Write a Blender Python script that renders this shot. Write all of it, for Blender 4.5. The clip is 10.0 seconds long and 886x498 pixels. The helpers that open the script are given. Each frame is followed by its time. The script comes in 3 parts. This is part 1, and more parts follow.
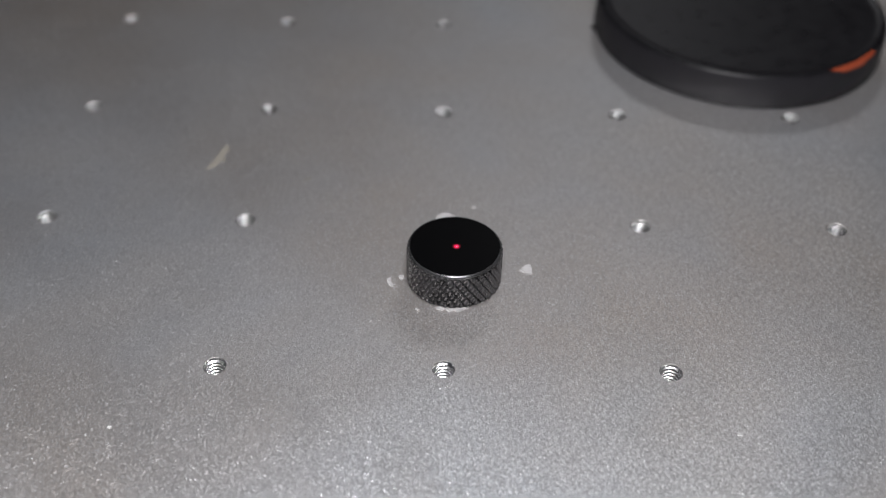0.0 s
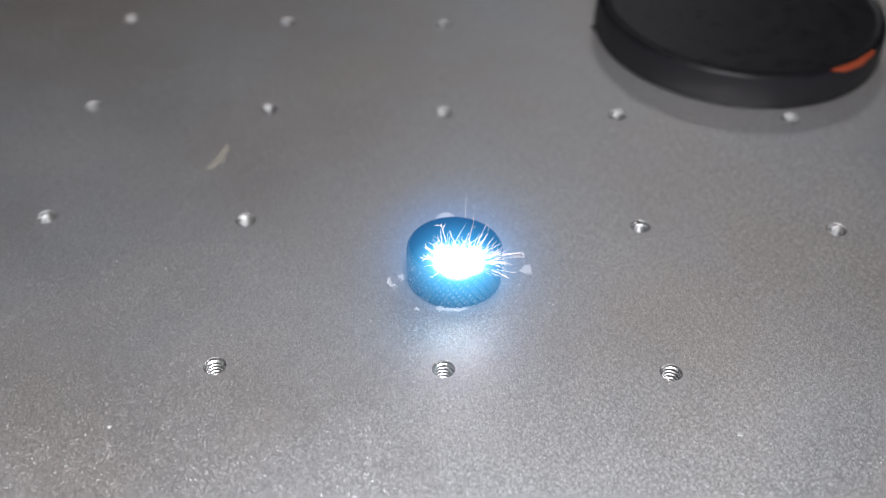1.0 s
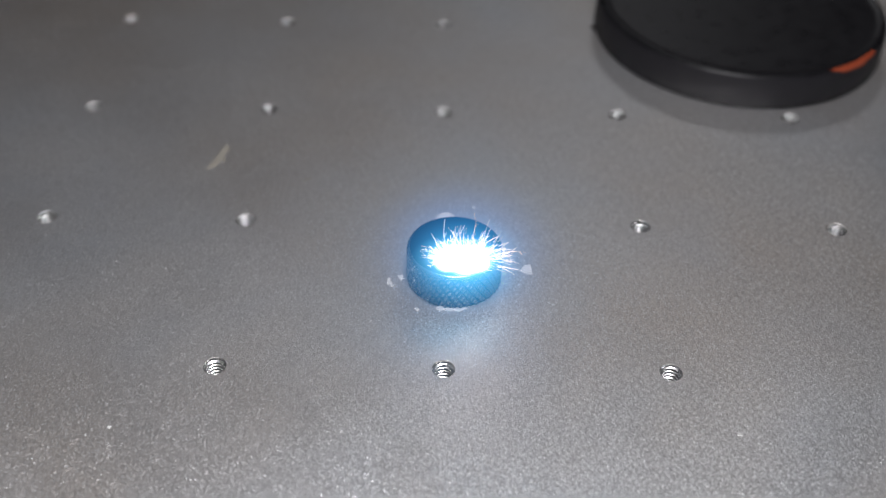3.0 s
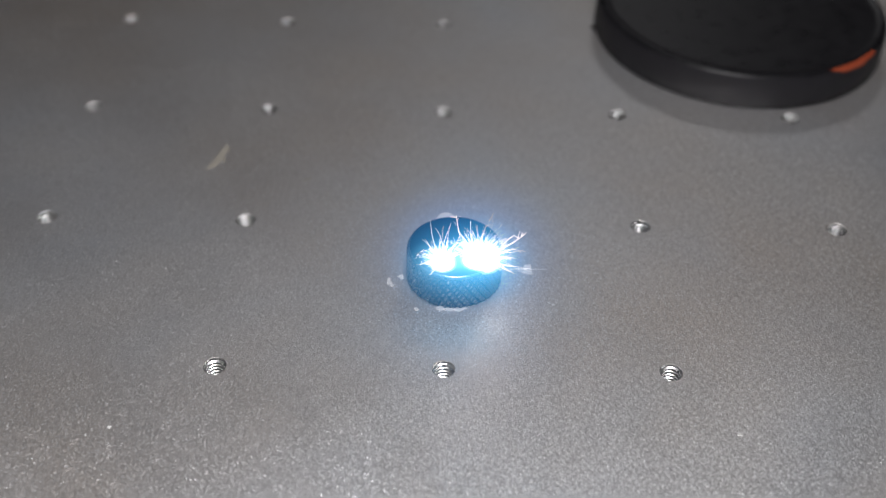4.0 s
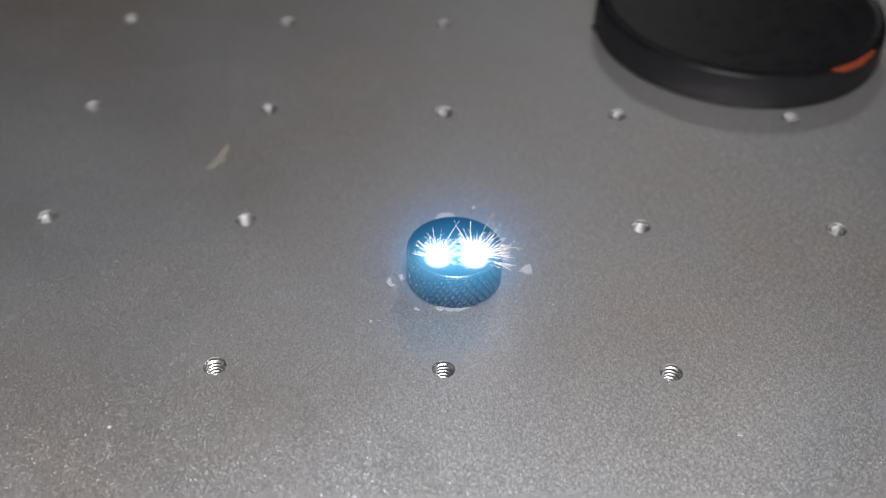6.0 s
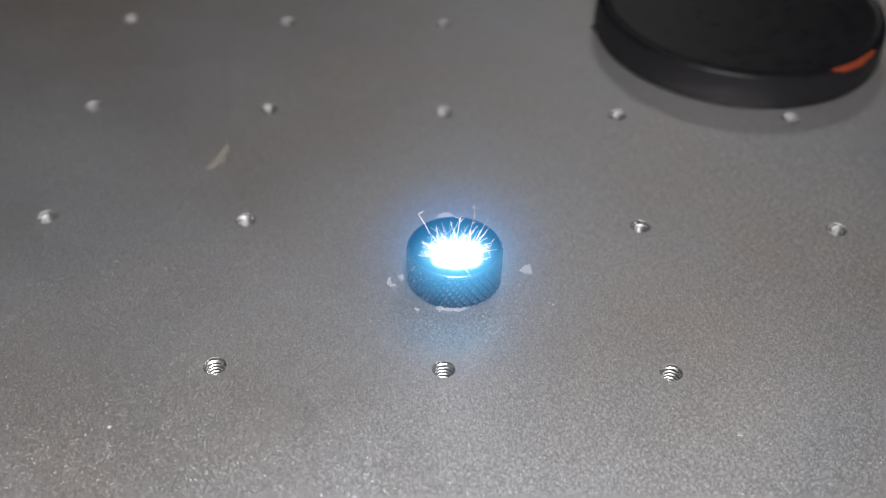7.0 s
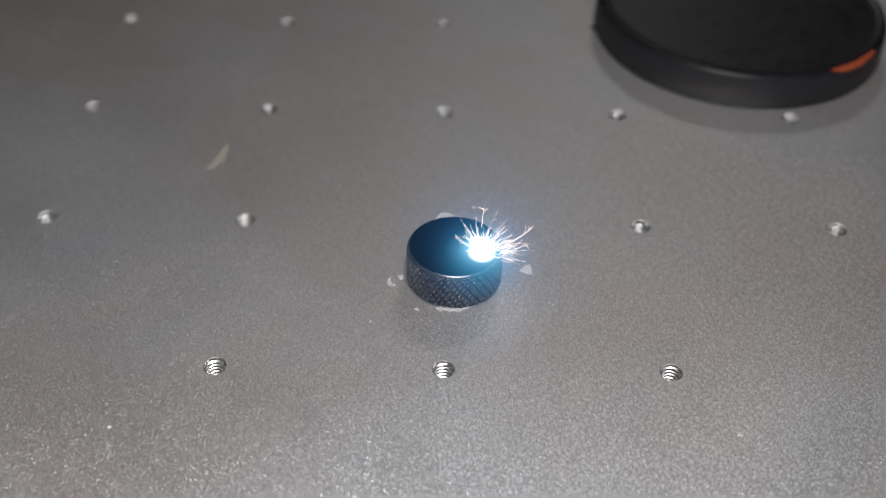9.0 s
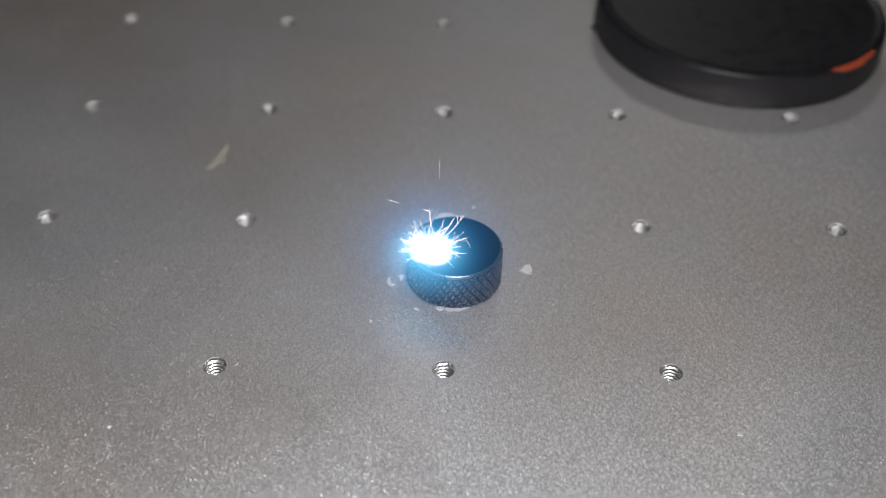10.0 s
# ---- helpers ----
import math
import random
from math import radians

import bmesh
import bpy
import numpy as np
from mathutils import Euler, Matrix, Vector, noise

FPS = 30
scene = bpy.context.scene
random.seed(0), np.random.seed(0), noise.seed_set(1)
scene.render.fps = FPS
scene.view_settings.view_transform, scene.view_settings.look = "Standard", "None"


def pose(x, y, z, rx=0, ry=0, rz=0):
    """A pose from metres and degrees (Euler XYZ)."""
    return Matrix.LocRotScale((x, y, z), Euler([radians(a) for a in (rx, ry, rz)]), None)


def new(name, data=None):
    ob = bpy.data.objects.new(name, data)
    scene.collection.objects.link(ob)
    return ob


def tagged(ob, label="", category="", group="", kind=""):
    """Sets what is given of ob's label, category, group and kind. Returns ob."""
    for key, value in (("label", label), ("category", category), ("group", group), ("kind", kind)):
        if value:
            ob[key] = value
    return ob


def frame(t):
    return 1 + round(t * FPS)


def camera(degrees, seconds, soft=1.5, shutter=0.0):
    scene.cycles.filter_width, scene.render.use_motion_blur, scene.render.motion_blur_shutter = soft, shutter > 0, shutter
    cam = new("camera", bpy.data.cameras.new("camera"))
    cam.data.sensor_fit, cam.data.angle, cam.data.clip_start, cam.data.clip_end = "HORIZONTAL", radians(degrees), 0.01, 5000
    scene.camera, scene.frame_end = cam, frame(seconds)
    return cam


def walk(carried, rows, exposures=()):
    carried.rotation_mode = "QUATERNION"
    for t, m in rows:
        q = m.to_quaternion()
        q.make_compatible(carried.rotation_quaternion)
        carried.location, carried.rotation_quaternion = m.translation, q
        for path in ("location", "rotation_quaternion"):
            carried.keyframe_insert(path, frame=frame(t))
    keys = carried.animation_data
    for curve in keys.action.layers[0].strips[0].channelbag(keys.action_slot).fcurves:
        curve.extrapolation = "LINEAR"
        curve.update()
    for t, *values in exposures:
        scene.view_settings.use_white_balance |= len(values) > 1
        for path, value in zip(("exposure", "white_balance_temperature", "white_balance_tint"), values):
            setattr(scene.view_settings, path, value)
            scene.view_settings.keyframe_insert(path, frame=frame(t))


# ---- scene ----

# ------------------------------------------------------------ camera
cam = camera(43.86, 10.0, soft=0.65)
EYE = pose(-0.003616, -0.164594, 0.177772, 49.0062, -1.1602, 0.0394)
cam.data.dof.use_dof = True
cam.data.dof.focus_distance = 0.242
cam.data.dof.aperture_fstop = 9.3
walk(cam, [(0.0, EYE), (10.0, EYE)], [(0.0, 0.11, 6420, 9), (1.0, 0.16, 6380, 9), (2.5, -0.02, 6380, 9), (4.5, -0.14, 6560, 9), (7.0, -0.15, 6580, 9), (10.0, -0.08, 6640, 9)])

# ------------------------------------------------------------ light
world = bpy.data.worlds.new("room_air")
world.use_nodes = True
world.node_tree.nodes["Background"].inputs[0].default_value = (0.9, 0.95, 1.0, 1)
world.node_tree.nodes["Background"].inputs[1].default_value = 0.02
scene.world = world
scene.cycles.transparent_max_bounces = 32


def added_light(x, y, z, size, power, tint):
    data = bpy.data.lights.new("added_area_light", "AREA")
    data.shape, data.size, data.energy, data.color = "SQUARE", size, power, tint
    ob = new("added_area_light", data)
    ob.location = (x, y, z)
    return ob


# added area lights without fixtures: over the table, behind the camera, high at the back
added_light(0.03, 0.02, 0.65, 0.16, 0.25, (0.99, 0.97, 1.0))
added_light(0.015, -0.18, 0.45, 0.13, 3.3, (1.0, 0.975, 1.0))
added_light(0.46, 2.25, 1.68, 0.36, 2.7, (0.99, 0.98, 1.0))


# ------------------------------------------------------------ materials
class Nodes:
    """A small writer of node materials."""

    def __init__(self, name):
        self.mat = bpy.data.materials.new(name)
        self.mat.use_nodes = True
        self.tree = self.mat.node_tree
        self.bsdf = self.tree.nodes["Principled BSDF"]

    def add(self, kind, **inputs):
        node = self.tree.nodes.new(kind)
        for key, value in inputs.items():
            self.put(node.inputs[key.replace("_", " ")], value)
        return node

    def put(self, socket, value):
        if isinstance(value, bpy.types.NodeSocket):
            self.tree.links.new(value, socket)
        else:
            socket.default_value = value

    def coords(self, scale=(1, 1, 1)):
        c = self.add("ShaderNodeTexCoord")
        m = self.add("ShaderNodeMapping")
        self.put(m.inputs["Vector"], c.outputs["Object"])
        m.inputs["Scale"].default_value = scale
        return m.outputs["Vector"]

    def noise(self, scale, detail=3.0, rough=0.55, stretch=(1, 1, 1)):
        n = self.add("ShaderNodeTexNoise", Scale=scale, Detail=detail, Roughness=rough)
        self.put(n.inputs["Vector"], self.coords(stretch))
        return n.outputs["Fac"]

    def remap(self, value, a, b, c, d):
        n = self.add("ShaderNodeMapRange")
        for i, v in enumerate((value, a, b, c, d)):
            self.put(n.inputs[i], v)
        return n.outputs["Result"]

    def mix(self, fac, a, b):
        n = self.add("ShaderNodeMix")
        n.data_type = "RGBA"
        self.put(n.inputs[0], fac)
        self.put(n.inputs[6], a)
        self.put(n.inputs[7], b)
        return n.outputs[2]

    def math(self, op, a, b=0.0):
        n = self.add("ShaderNodeMath")
        n.operation = op
        self.put(n.inputs[0], a)
        self.put(n.inputs[1], b)
        return n.outputs[0]

    def bump(self, height, strength, distance, before=None):
        n = self.add("ShaderNodeBump", Strength=strength, Distance=distance, Height=height)
        if before is not None:
            self.put(n.inputs["Normal"], before)
        return n.outputs["Normal"]

    def surface(self, **inputs):
        for key, value in inputs.items():
            self.put(self.bsdf.inputs[key.replace("_", " ")], value)
        return self.mat


def blasted_aluminium():
    m = Nodes("blasted_aluminium")
    grain = m.noise(4200, 2.0, 0.6)
    fine = m.noise(5200, 1.0, 0.5)
    brush = m.noise(2600, 2.0, 0.6, (1, 0.08, 1))
    cloud = m.noise(22, 4.0, 0.6)
    patch = m.noise(9, 3.0, 0.6)
    c1 = m.mix(m.remap(patch, 0.35, 0.65, 0, 1), (0.655, 0.60, 0.555, 1), (0.645, 0.665, 0.70, 1))
    c2 = m.mix(m.remap(cloud, 0.35, 0.7, 0, 0.35), c1, (0.55, 0.535, 0.52, 1))
    c3 = m.mix(m.remap(brush, 0.45, 0.75, 0, 0.5), c2, (0.46, 0.455, 0.45, 1))
    rough = m.math("ADD", m.remap(cloud, 0.3, 0.7, 0.40, 0.48), m.remap(grain, 0.3, 0.7, -0.06, 0.06))
    n1 = m.bump(grain, 0.14, 0.00006)
    n2 = m.bump(fine, 0.22, 0.00005, n1)
    n3 = m.bump(brush, 0.3, 0.00005, n2)
    # small dents of the blasting, each with a tilt of its own
    tilt = n3
    for scale, amount, drawn in ((6800, 0.34, 1.0), (2900, 0.16, 0.7)):
        cell = m.add("ShaderNodeTexVoronoi", Scale=scale)
        m.put(cell.inputs["Vector"], m.coords((1, drawn, 1)))
        off = m.add("ShaderNodeVectorMath")
        off.operation = "MULTIPLY_ADD"
        m.put(off.inputs[0], cell.outputs["Color"])
        off.inputs[1].default_value = (amount, amount, 0)
        off.inputs[2].default_value = (-amount / 2, -amount / 2, 0)
        both = m.add("ShaderNodeVectorMath")
        m.put(both.inputs[0], tilt)
        m.put(both.inputs[1], off.outputs[0])
        unit = m.add("ShaderNodeVectorMath")
        unit.operation = "NORMALIZE"
        m.put(unit.inputs[0], both.outputs[0])
        tilt = unit.outputs[0]
    # some polished grains lean towards the front; their glint is partly painted lighter
    glint = m.add("ShaderNodeTexVoronoi", Scale=5600)
    m.put(glint.inputs["Vector"], m.coords())
    part_of = m.add("ShaderNodeSeparateColor")
    m.put(part_of.inputs[0], glint.outputs["Color"])
    shiny = m.remap(part_of.outputs[0], 0.885, 0.92, 0.0, 1.0)
    lean = m.add("ShaderNodeCombineXYZ")
    m.put(lean.inputs[0], m.math("MULTIPLY", shiny, m.remap(part_of.outputs[1], 0, 1, -0.2, 0.2)))
    m.put(lean.inputs[1], m.math("MULTIPLY", shiny, m.remap(part_of.outputs[2], 0, 1, 0.05, -0.20)))
    both = m.add("ShaderNodeVectorMath")
    m.put(both.inputs[0], tilt)
    m.put(both.inputs[1], lean.outputs[0])
    unit = m.add("ShaderNodeVectorMath")
    unit.operation = "NORMALIZE"
    m.put(unit.inputs[0], both.outputs[0])
    tilt = unit.outputs[0]
    rough = m.math("SUBTRACT", rough, m.math("MULTIPLY", shiny, 0.04))
    c4 = m.mix(shiny, c3, (0.84, 0.84, 0.85, 1))
    return m.surface(Base_Color=c4, Metallic=0.87, Roughness=rough, Normal=tilt)


def bright_thread():
    m = Nodes("cut_aluminium_thread")
    n = m.noise(1500, 2.0)
    return m.surface(Base_Color=m.mix(n, (0.66, 0.66, 0.66, 1), (0.86, 0.86, 0.86, 1)), Metallic=1.0,
                     Roughness=m.remap(n, 0.3, 0.7, 0.28, 0.38))


def black_metal(name, base, rough, spec, worn=0.0, metal=0.0):
    m = Nodes(name)
    n = m.noise(1400, 3.0)
    big = m.noise(180, 3.0)
    dark = m.mix(big, base, tuple(v * 1.5 for v in base[:3]) + (1,))
    col = m.mix(m.remap(n, 0.60, 0.72, 0, worn), dark, (0.42, 0.42, 0.43, 1))
    return m.surface(Base_Color=col, Roughness=m.remap(big, 0.3, 0.7, rough - 0.05, rough + 0.07),
                     Specular_IOR_Level=spec, Metallic=metal, Normal=m.bump(n, 0.25, 0.00004))


def plain(name, base, rough, spots=None, metal=0.0):
    m = Nodes(name)
    n = m.noise(60 if spots is None else spots, 4.0)
    other = tuple(v * 0.8 for v in base[:3]) + (1,)
    return m.surface(Base_Color=m.mix(n, base, other), Roughness=rough, Metallic=metal,
                     Normal=m.bump(n, 0.2, 0.0005 if spots is None else 0.00005))


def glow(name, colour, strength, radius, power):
    """Lens bloom as an emitting shell, thinning with the distance from the plume's axis."""
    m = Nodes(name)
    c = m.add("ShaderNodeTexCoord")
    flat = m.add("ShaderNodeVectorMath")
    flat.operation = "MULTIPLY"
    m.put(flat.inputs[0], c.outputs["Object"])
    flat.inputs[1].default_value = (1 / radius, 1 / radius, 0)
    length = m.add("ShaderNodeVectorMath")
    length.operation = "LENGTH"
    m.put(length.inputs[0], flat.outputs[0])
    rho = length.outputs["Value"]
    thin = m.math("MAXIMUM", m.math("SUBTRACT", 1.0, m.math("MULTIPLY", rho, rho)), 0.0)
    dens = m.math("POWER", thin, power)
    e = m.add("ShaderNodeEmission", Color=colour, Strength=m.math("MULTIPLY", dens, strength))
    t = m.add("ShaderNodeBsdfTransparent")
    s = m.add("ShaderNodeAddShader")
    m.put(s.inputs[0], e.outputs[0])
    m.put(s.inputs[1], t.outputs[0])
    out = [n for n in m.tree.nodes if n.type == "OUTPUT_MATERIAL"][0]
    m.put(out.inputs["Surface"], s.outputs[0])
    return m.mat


# see-through emitter, for the plasma core and the pale bloom around it
def gas_or_bloom(name, colour, strength):
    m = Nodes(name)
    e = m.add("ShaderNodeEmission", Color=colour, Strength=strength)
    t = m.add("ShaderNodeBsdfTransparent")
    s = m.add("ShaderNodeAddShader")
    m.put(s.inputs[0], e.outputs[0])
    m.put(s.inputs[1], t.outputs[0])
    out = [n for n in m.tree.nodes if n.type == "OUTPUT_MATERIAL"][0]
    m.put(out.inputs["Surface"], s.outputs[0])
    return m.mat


def hot(name, colour, strength):
    m = Nodes(name)
    return m.surface(Base_Color=(0, 0, 0, 1), Emission_Color=colour, Emission_Strength=strength)


TABLE = blasted_aluminium()
THREAD = bright_thread()
KNURL = black_metal("black_anodised_knurling", (0.075, 0.073, 0.075, 1), 0.27, 0.5, 0.3, 0.7)
RIM = black_metal("worn_black_rim", (0.10, 0.10, 0.102, 1), 0.26, 0.5, 0.8, 0.8)
FACE = black_metal("black_anodised_face", (0.0014, 0.0014, 0.0016, 1), 0.33, 0.05)
PLASTIC = black_metal("black_plastic_skirt", (0.0082, 0.0076, 0.0096, 1), 0.48, 0.34)
LID = black_metal("black_plastic_lid", (0.0055, 0.0053, 0.0064, 1), 0.30, 0.4)
ORANGE = plain("orange_reflection_tint", (0.31, 0.055, 0.02, 1), 0.5, 400)
RESIDUE = plain("dried_white_residue", (0.46, 0.448, 0.445, 1), 0.8, 900)
SPECK = plain("white_dried_speck", (0.78, 0.77, 0.76, 1), 0.8, 900)
STAIN = plain("beige_stain", (0.64, 0.60, 0.52, 1), 0.5, 700, 0.68)
WALL = plain("wall_paint", (0.24, 0.235, 0.225, 1), 0.8)
NORTH = plain("unseen_brown_grey_wall", (0.066, 0.051, 0.038, 1), 0.7)
FLOOR = plain("grey_floor", (0.25, 0.25, 0.25, 1), 0.5)
CORE = gas_or_bloom("white_plasma", (1.0, 0.64, 0.40, 1), 3.6)
# bloom around the flash, put in as see-through emitting shells
MANTLES = [gas_or_bloom("pale_bloom", c, s) for c, s in (((1.0, 0.80, 0.70, 1), 0.6), ((0.85, 0.84, 0.86, 1), 0.30))]
MANTLES += [glow("soft_bloom", c, s, r, 2.2) for c, s, r in (((0.50, 0.82, 1.0, 1), 0.75, 0.0062), ((0.25, 0.72, 1.0, 1), 0.40, 0.0095))]
INNER = glow("cyan_bloom", (0.10, 0.58, 1.0, 1), 0.37, 0.016, 4.0)
WIDE_BLOOM = glow("faint_wide_bloom", (0.20, 0.48, 0.80, 1), 0.026, 0.052, 2.5)
OUTER = glow("blue_bloom", (0.012, 0.27, 0.85, 1), 0.130, 0.030, 4.0)
SPARK = hot("white_hot_spark", (1.0, 0.80, 0.76, 1), 3.0)
FAINT = hot("thin_white_spark", (1.0, 0.95, 0.92, 1), 1.7)
EMBER = hot("orange_hot_spark", (1.0, 0.66, 0.42, 1), 1.6)
RED = hot("red_pilot_light", (1.0, 0.01, 0.09, 1), 1.1)
DIM_RED = hot("dim_red_pilot_light", (1.0, 0.0, 0.06, 1), 0.16)
PINK = hot("pink_pilot_light", (1.0, 0.42, 0.55, 1), 5.0)


# ------------------------------------------------------------ building tools
def mesh_of(name, verts, faces, material, smooth=False):
    me = bpy.data.meshes.new(name)
    me.from_pydata([tuple(v) for v in verts], [], faces)
    me.materials.append(material)
    me.update()
    if smooth:
        me.polygons.foreach_set("use_smooth", [True] * len(me.polygons))
    return me


def piece(name, me, parent=None, label=""):
    ob = new(name, me)
    if parent is not None:
        ob.parent = parent
    return tagged(ob, label)


def spun(profile, seg=96, close=True):
    """Vertices and faces of a profile (radius, height) turned round z; ends on the axis when a radius is 0."""
    verts, rings, faces = [], [], []
    for r, z in profile:
        if r == 0:
            rings.append([len(verts)])
            verts.append((0, 0, z))
        else:
            rings.append(list(range(len(verts), len(verts) + seg)))
            verts += [(r * math.cos(2 * math.pi * i / seg), r * math.sin(2 * math.pi * i / seg), z) for i in range(seg)]
    for a, b in zip(rings, rings[1:]):
        for i in range(seg):
            j = (i + 1) % seg
            if len(a) == 1:
                faces.append((a[0], b[j], b[i]))
            elif len(b) == 1:
                faces.append((a[i], a[j], b[0]))
            else:
                faces.append((a[i], a[j], b[j], b[i]))
    return verts, faces


def box(name, lo, hi, material, kind="structure", label="", category=""):
    bm = bmesh.new()
    bmesh.ops.create_cube(bm, size=1)
    for v in bm.verts:
        v.co = [lo[k] + (v.co[k] + 0.5) * (hi[k] - lo[k]) for k in range(3)]
    me = bpy.data.meshes.new(name)
    bm.to_mesh(me)
    bm.free()
    me.materials.append(material)
    return tagged(new(name, me), label, category, "", kind)


# ------------------------------------------------------------ room
box("floor", (-2.2, -2.2, -0.95), (2.2, 3.0, -0.9), FLOOR, label="plain grey floor under the work table", category="floor")
box("ceiling", (-2.2, -2.2, 1.7), (2.2, 3.0, 1.75), WALL, label="plain pale ceiling over the work table", category="ceiling")
# unseen dark walls, added to darken and warm what the table reflects
box("wall_north", (-2.2, 3.0, -0.9), (2.2, 3.1, 1.7), NORTH, label="unseen dark brown-grey wall that darkens table reflections", category="wall")
box("wall_south", (-2.2, -2.3, -0.9), (2.2, -2.2, 1.7), WALL, label="plain pale painted room wall", category="wall")
box("wall_east", (2.2, -2.3, -0.9), (2.3, 3.1, 1.7), NORTH, label="unseen dark brown-grey wall that darkens table reflections", category="wall")
box("wall_west", (-2.3, -2.3, -0.9), (-2.2, 3.1, 1.7), NORTH, label="unseen dark brown-grey wall that darkens table reflections", category="wall")

# ------------------------------------------------------------ table plate with tapped holes
PITCH, HOLE, SEG = 0.05, 0.00245, 32
COLS, ROWS = range(-3, 5), range(-1, 5)
PLATE = 0.02


def work_table():
    verts, faces = [], []
    lip = HOLE + 0.00016
    for c in COLS:
        for r in ROWS:
            base = len(verts)
            for i in range(SEG):
                a = 2 * math.pi * (i + 0.5) / SEG
                ca, sa = math.cos(a), math.sin(a)
                k = PITCH / 2 / max(abs(ca), abs(sa))
                x, y = c * PITCH, r * PITCH
                verts.append((x + k * ca, y + k * sa, 0))
                verts.append((x + lip * ca, y + lip * sa, 0))
                verts.append((x + HOLE * ca, y + HOLE * sa, -0.0002))
            for i in range(SEG):
                j = (i + 1) % SEG
                for s in (0, 1):
                    faces.append((base + 3 * i + s, base + 3 * j + s, base + 3 * j + s + 1, base + 3 * i + s + 1))
            for q in range(4):
                a = math.pi / 4 + q * math.pi / 2
                i = int((a / (2 * math.pi)) * SEG - 0.5)
                verts.append((c * PITCH + math.copysign(PITCH / 2, math.cos(a)), r * PITCH + math.copysign(PITCH / 2, math.sin(a)), 0))
                faces.append((base + 3 * i, len(verts) - 1, base + 3 * ((i + 1) % SEG)))
    x0, x1 = (COLS[0] - 0.5) * PITCH, (COLS[-1] + 0.5) * PITCH
    y0, y1 = (ROWS[0] - 0.5) * PITCH, (ROWS[-1] + 0.5) * PITCH
    X0, X1, Y0, Y1 = -0.45, 0.45, -0.3, 0.45
    n = len(verts)
    verts += [(x0, y0, 0), (x1, y0, 0), (x1, y1, 0), (x0, y1, 0), (X0, Y0, 0), (X1, Y0, 0), (X1, Y1, 0), (X0, Y1, 0),
              (X0, Y0, -PLATE), (X1, Y0, -PLATE), (X1, Y1, -PLATE), (X0, Y1, -PLATE)]
    for i in range(4):
        j = (i + 1) % 4
        faces.append((n + 4 + i, n + 4 + j, n + j, n + i))
        faces.append((n + 8 + i, n + 8 + j, n + 4 + j, n + 4 + i))
    faces.append((n + 11, n + 10, n + 9, n + 8))
    table = new("work_table")
    tagged(table, "grey bead-blasted aluminium work table with tapped holes", "work table")
    plate = mesh_of("plate", verts, faces, TABLE)
    bm = bmesh.new()
    bm.from_mesh(plate)
    bmesh.ops.remove_doubles(bm, verts=bm.verts, dist=0.000005)
    bm.to_mesh(plate)
    bm.free()
    piece("plate", plate, table)
    # threaded sleeve: a sawtooth that winds down the hole, and a flat bottom
    tv, tf, steps, turns, per = [], [], 36, 8, 4
    saw = (0.0, -0.00018, -0.00022, 0.0)
    for i in range(steps + 1):
        a = 2 * math.pi * i / steps
        for k in range(turns * per + 1):
            z = -0.0002 - 0.001 * (k / per) - 0.001 * i / steps
            rr = HOLE - 0.00042 - saw[k % per] * 2.0
            if k == 0:
                z, rr = -0.0002, HOLE + 0.00002
            tv.append((rr * math.cos(a), rr * math.sin(a), z))
    m = turns * per + 1
    for i in range(steps):
        for k in range(m - 1):
            p, q = i * m + k, (i + 1) * m + k
            tf.append((p, p + 1, q + 1, q))
    b = len(tv)
    tv += [(0.0027 * math.cos(2 * math.pi * i / 24), 0.0027 * math.sin(2 * math.pi * i / 24), -0.0084) for i in range(24)]
    tf.append(tuple(range(b, b + 24)))
    sleeve = mesh_of("threaded_hole", tv, tf, THREAD)
    turner = random.Random(4)
    for c in COLS:
        for r in ROWS:
            h = piece("threaded_hole", sleeve, table, "bright cut metal thread" if (c, r) == (COLS[0], ROWS[0]) else "")
            h.location = (c * PITCH, r * PITCH, 0)
            h.rotation_euler = (0, 0, turner.uniform(0, 6.28))
    for x in (X0 + 0.04, X1 - 0.04):
        for y in (Y0 + 0.04, Y1 - 0.04):
            v, f = spun([(0, -0.9), (0.022, -0.9), (0.02, -0.88), (0.02, -PLATE), (0, -PLATE)], 24)
            leg = piece("leg", mesh_of("leg", v, f, FLOOR), table)
            leg.location = (x, y, 0)
    return table


# ------------------------------------------------------------ knurled knob
CAP_X, CAP_Y, CAP_R, CAP_H = 0.00244, 0.03000, 0.0113, 0.0098


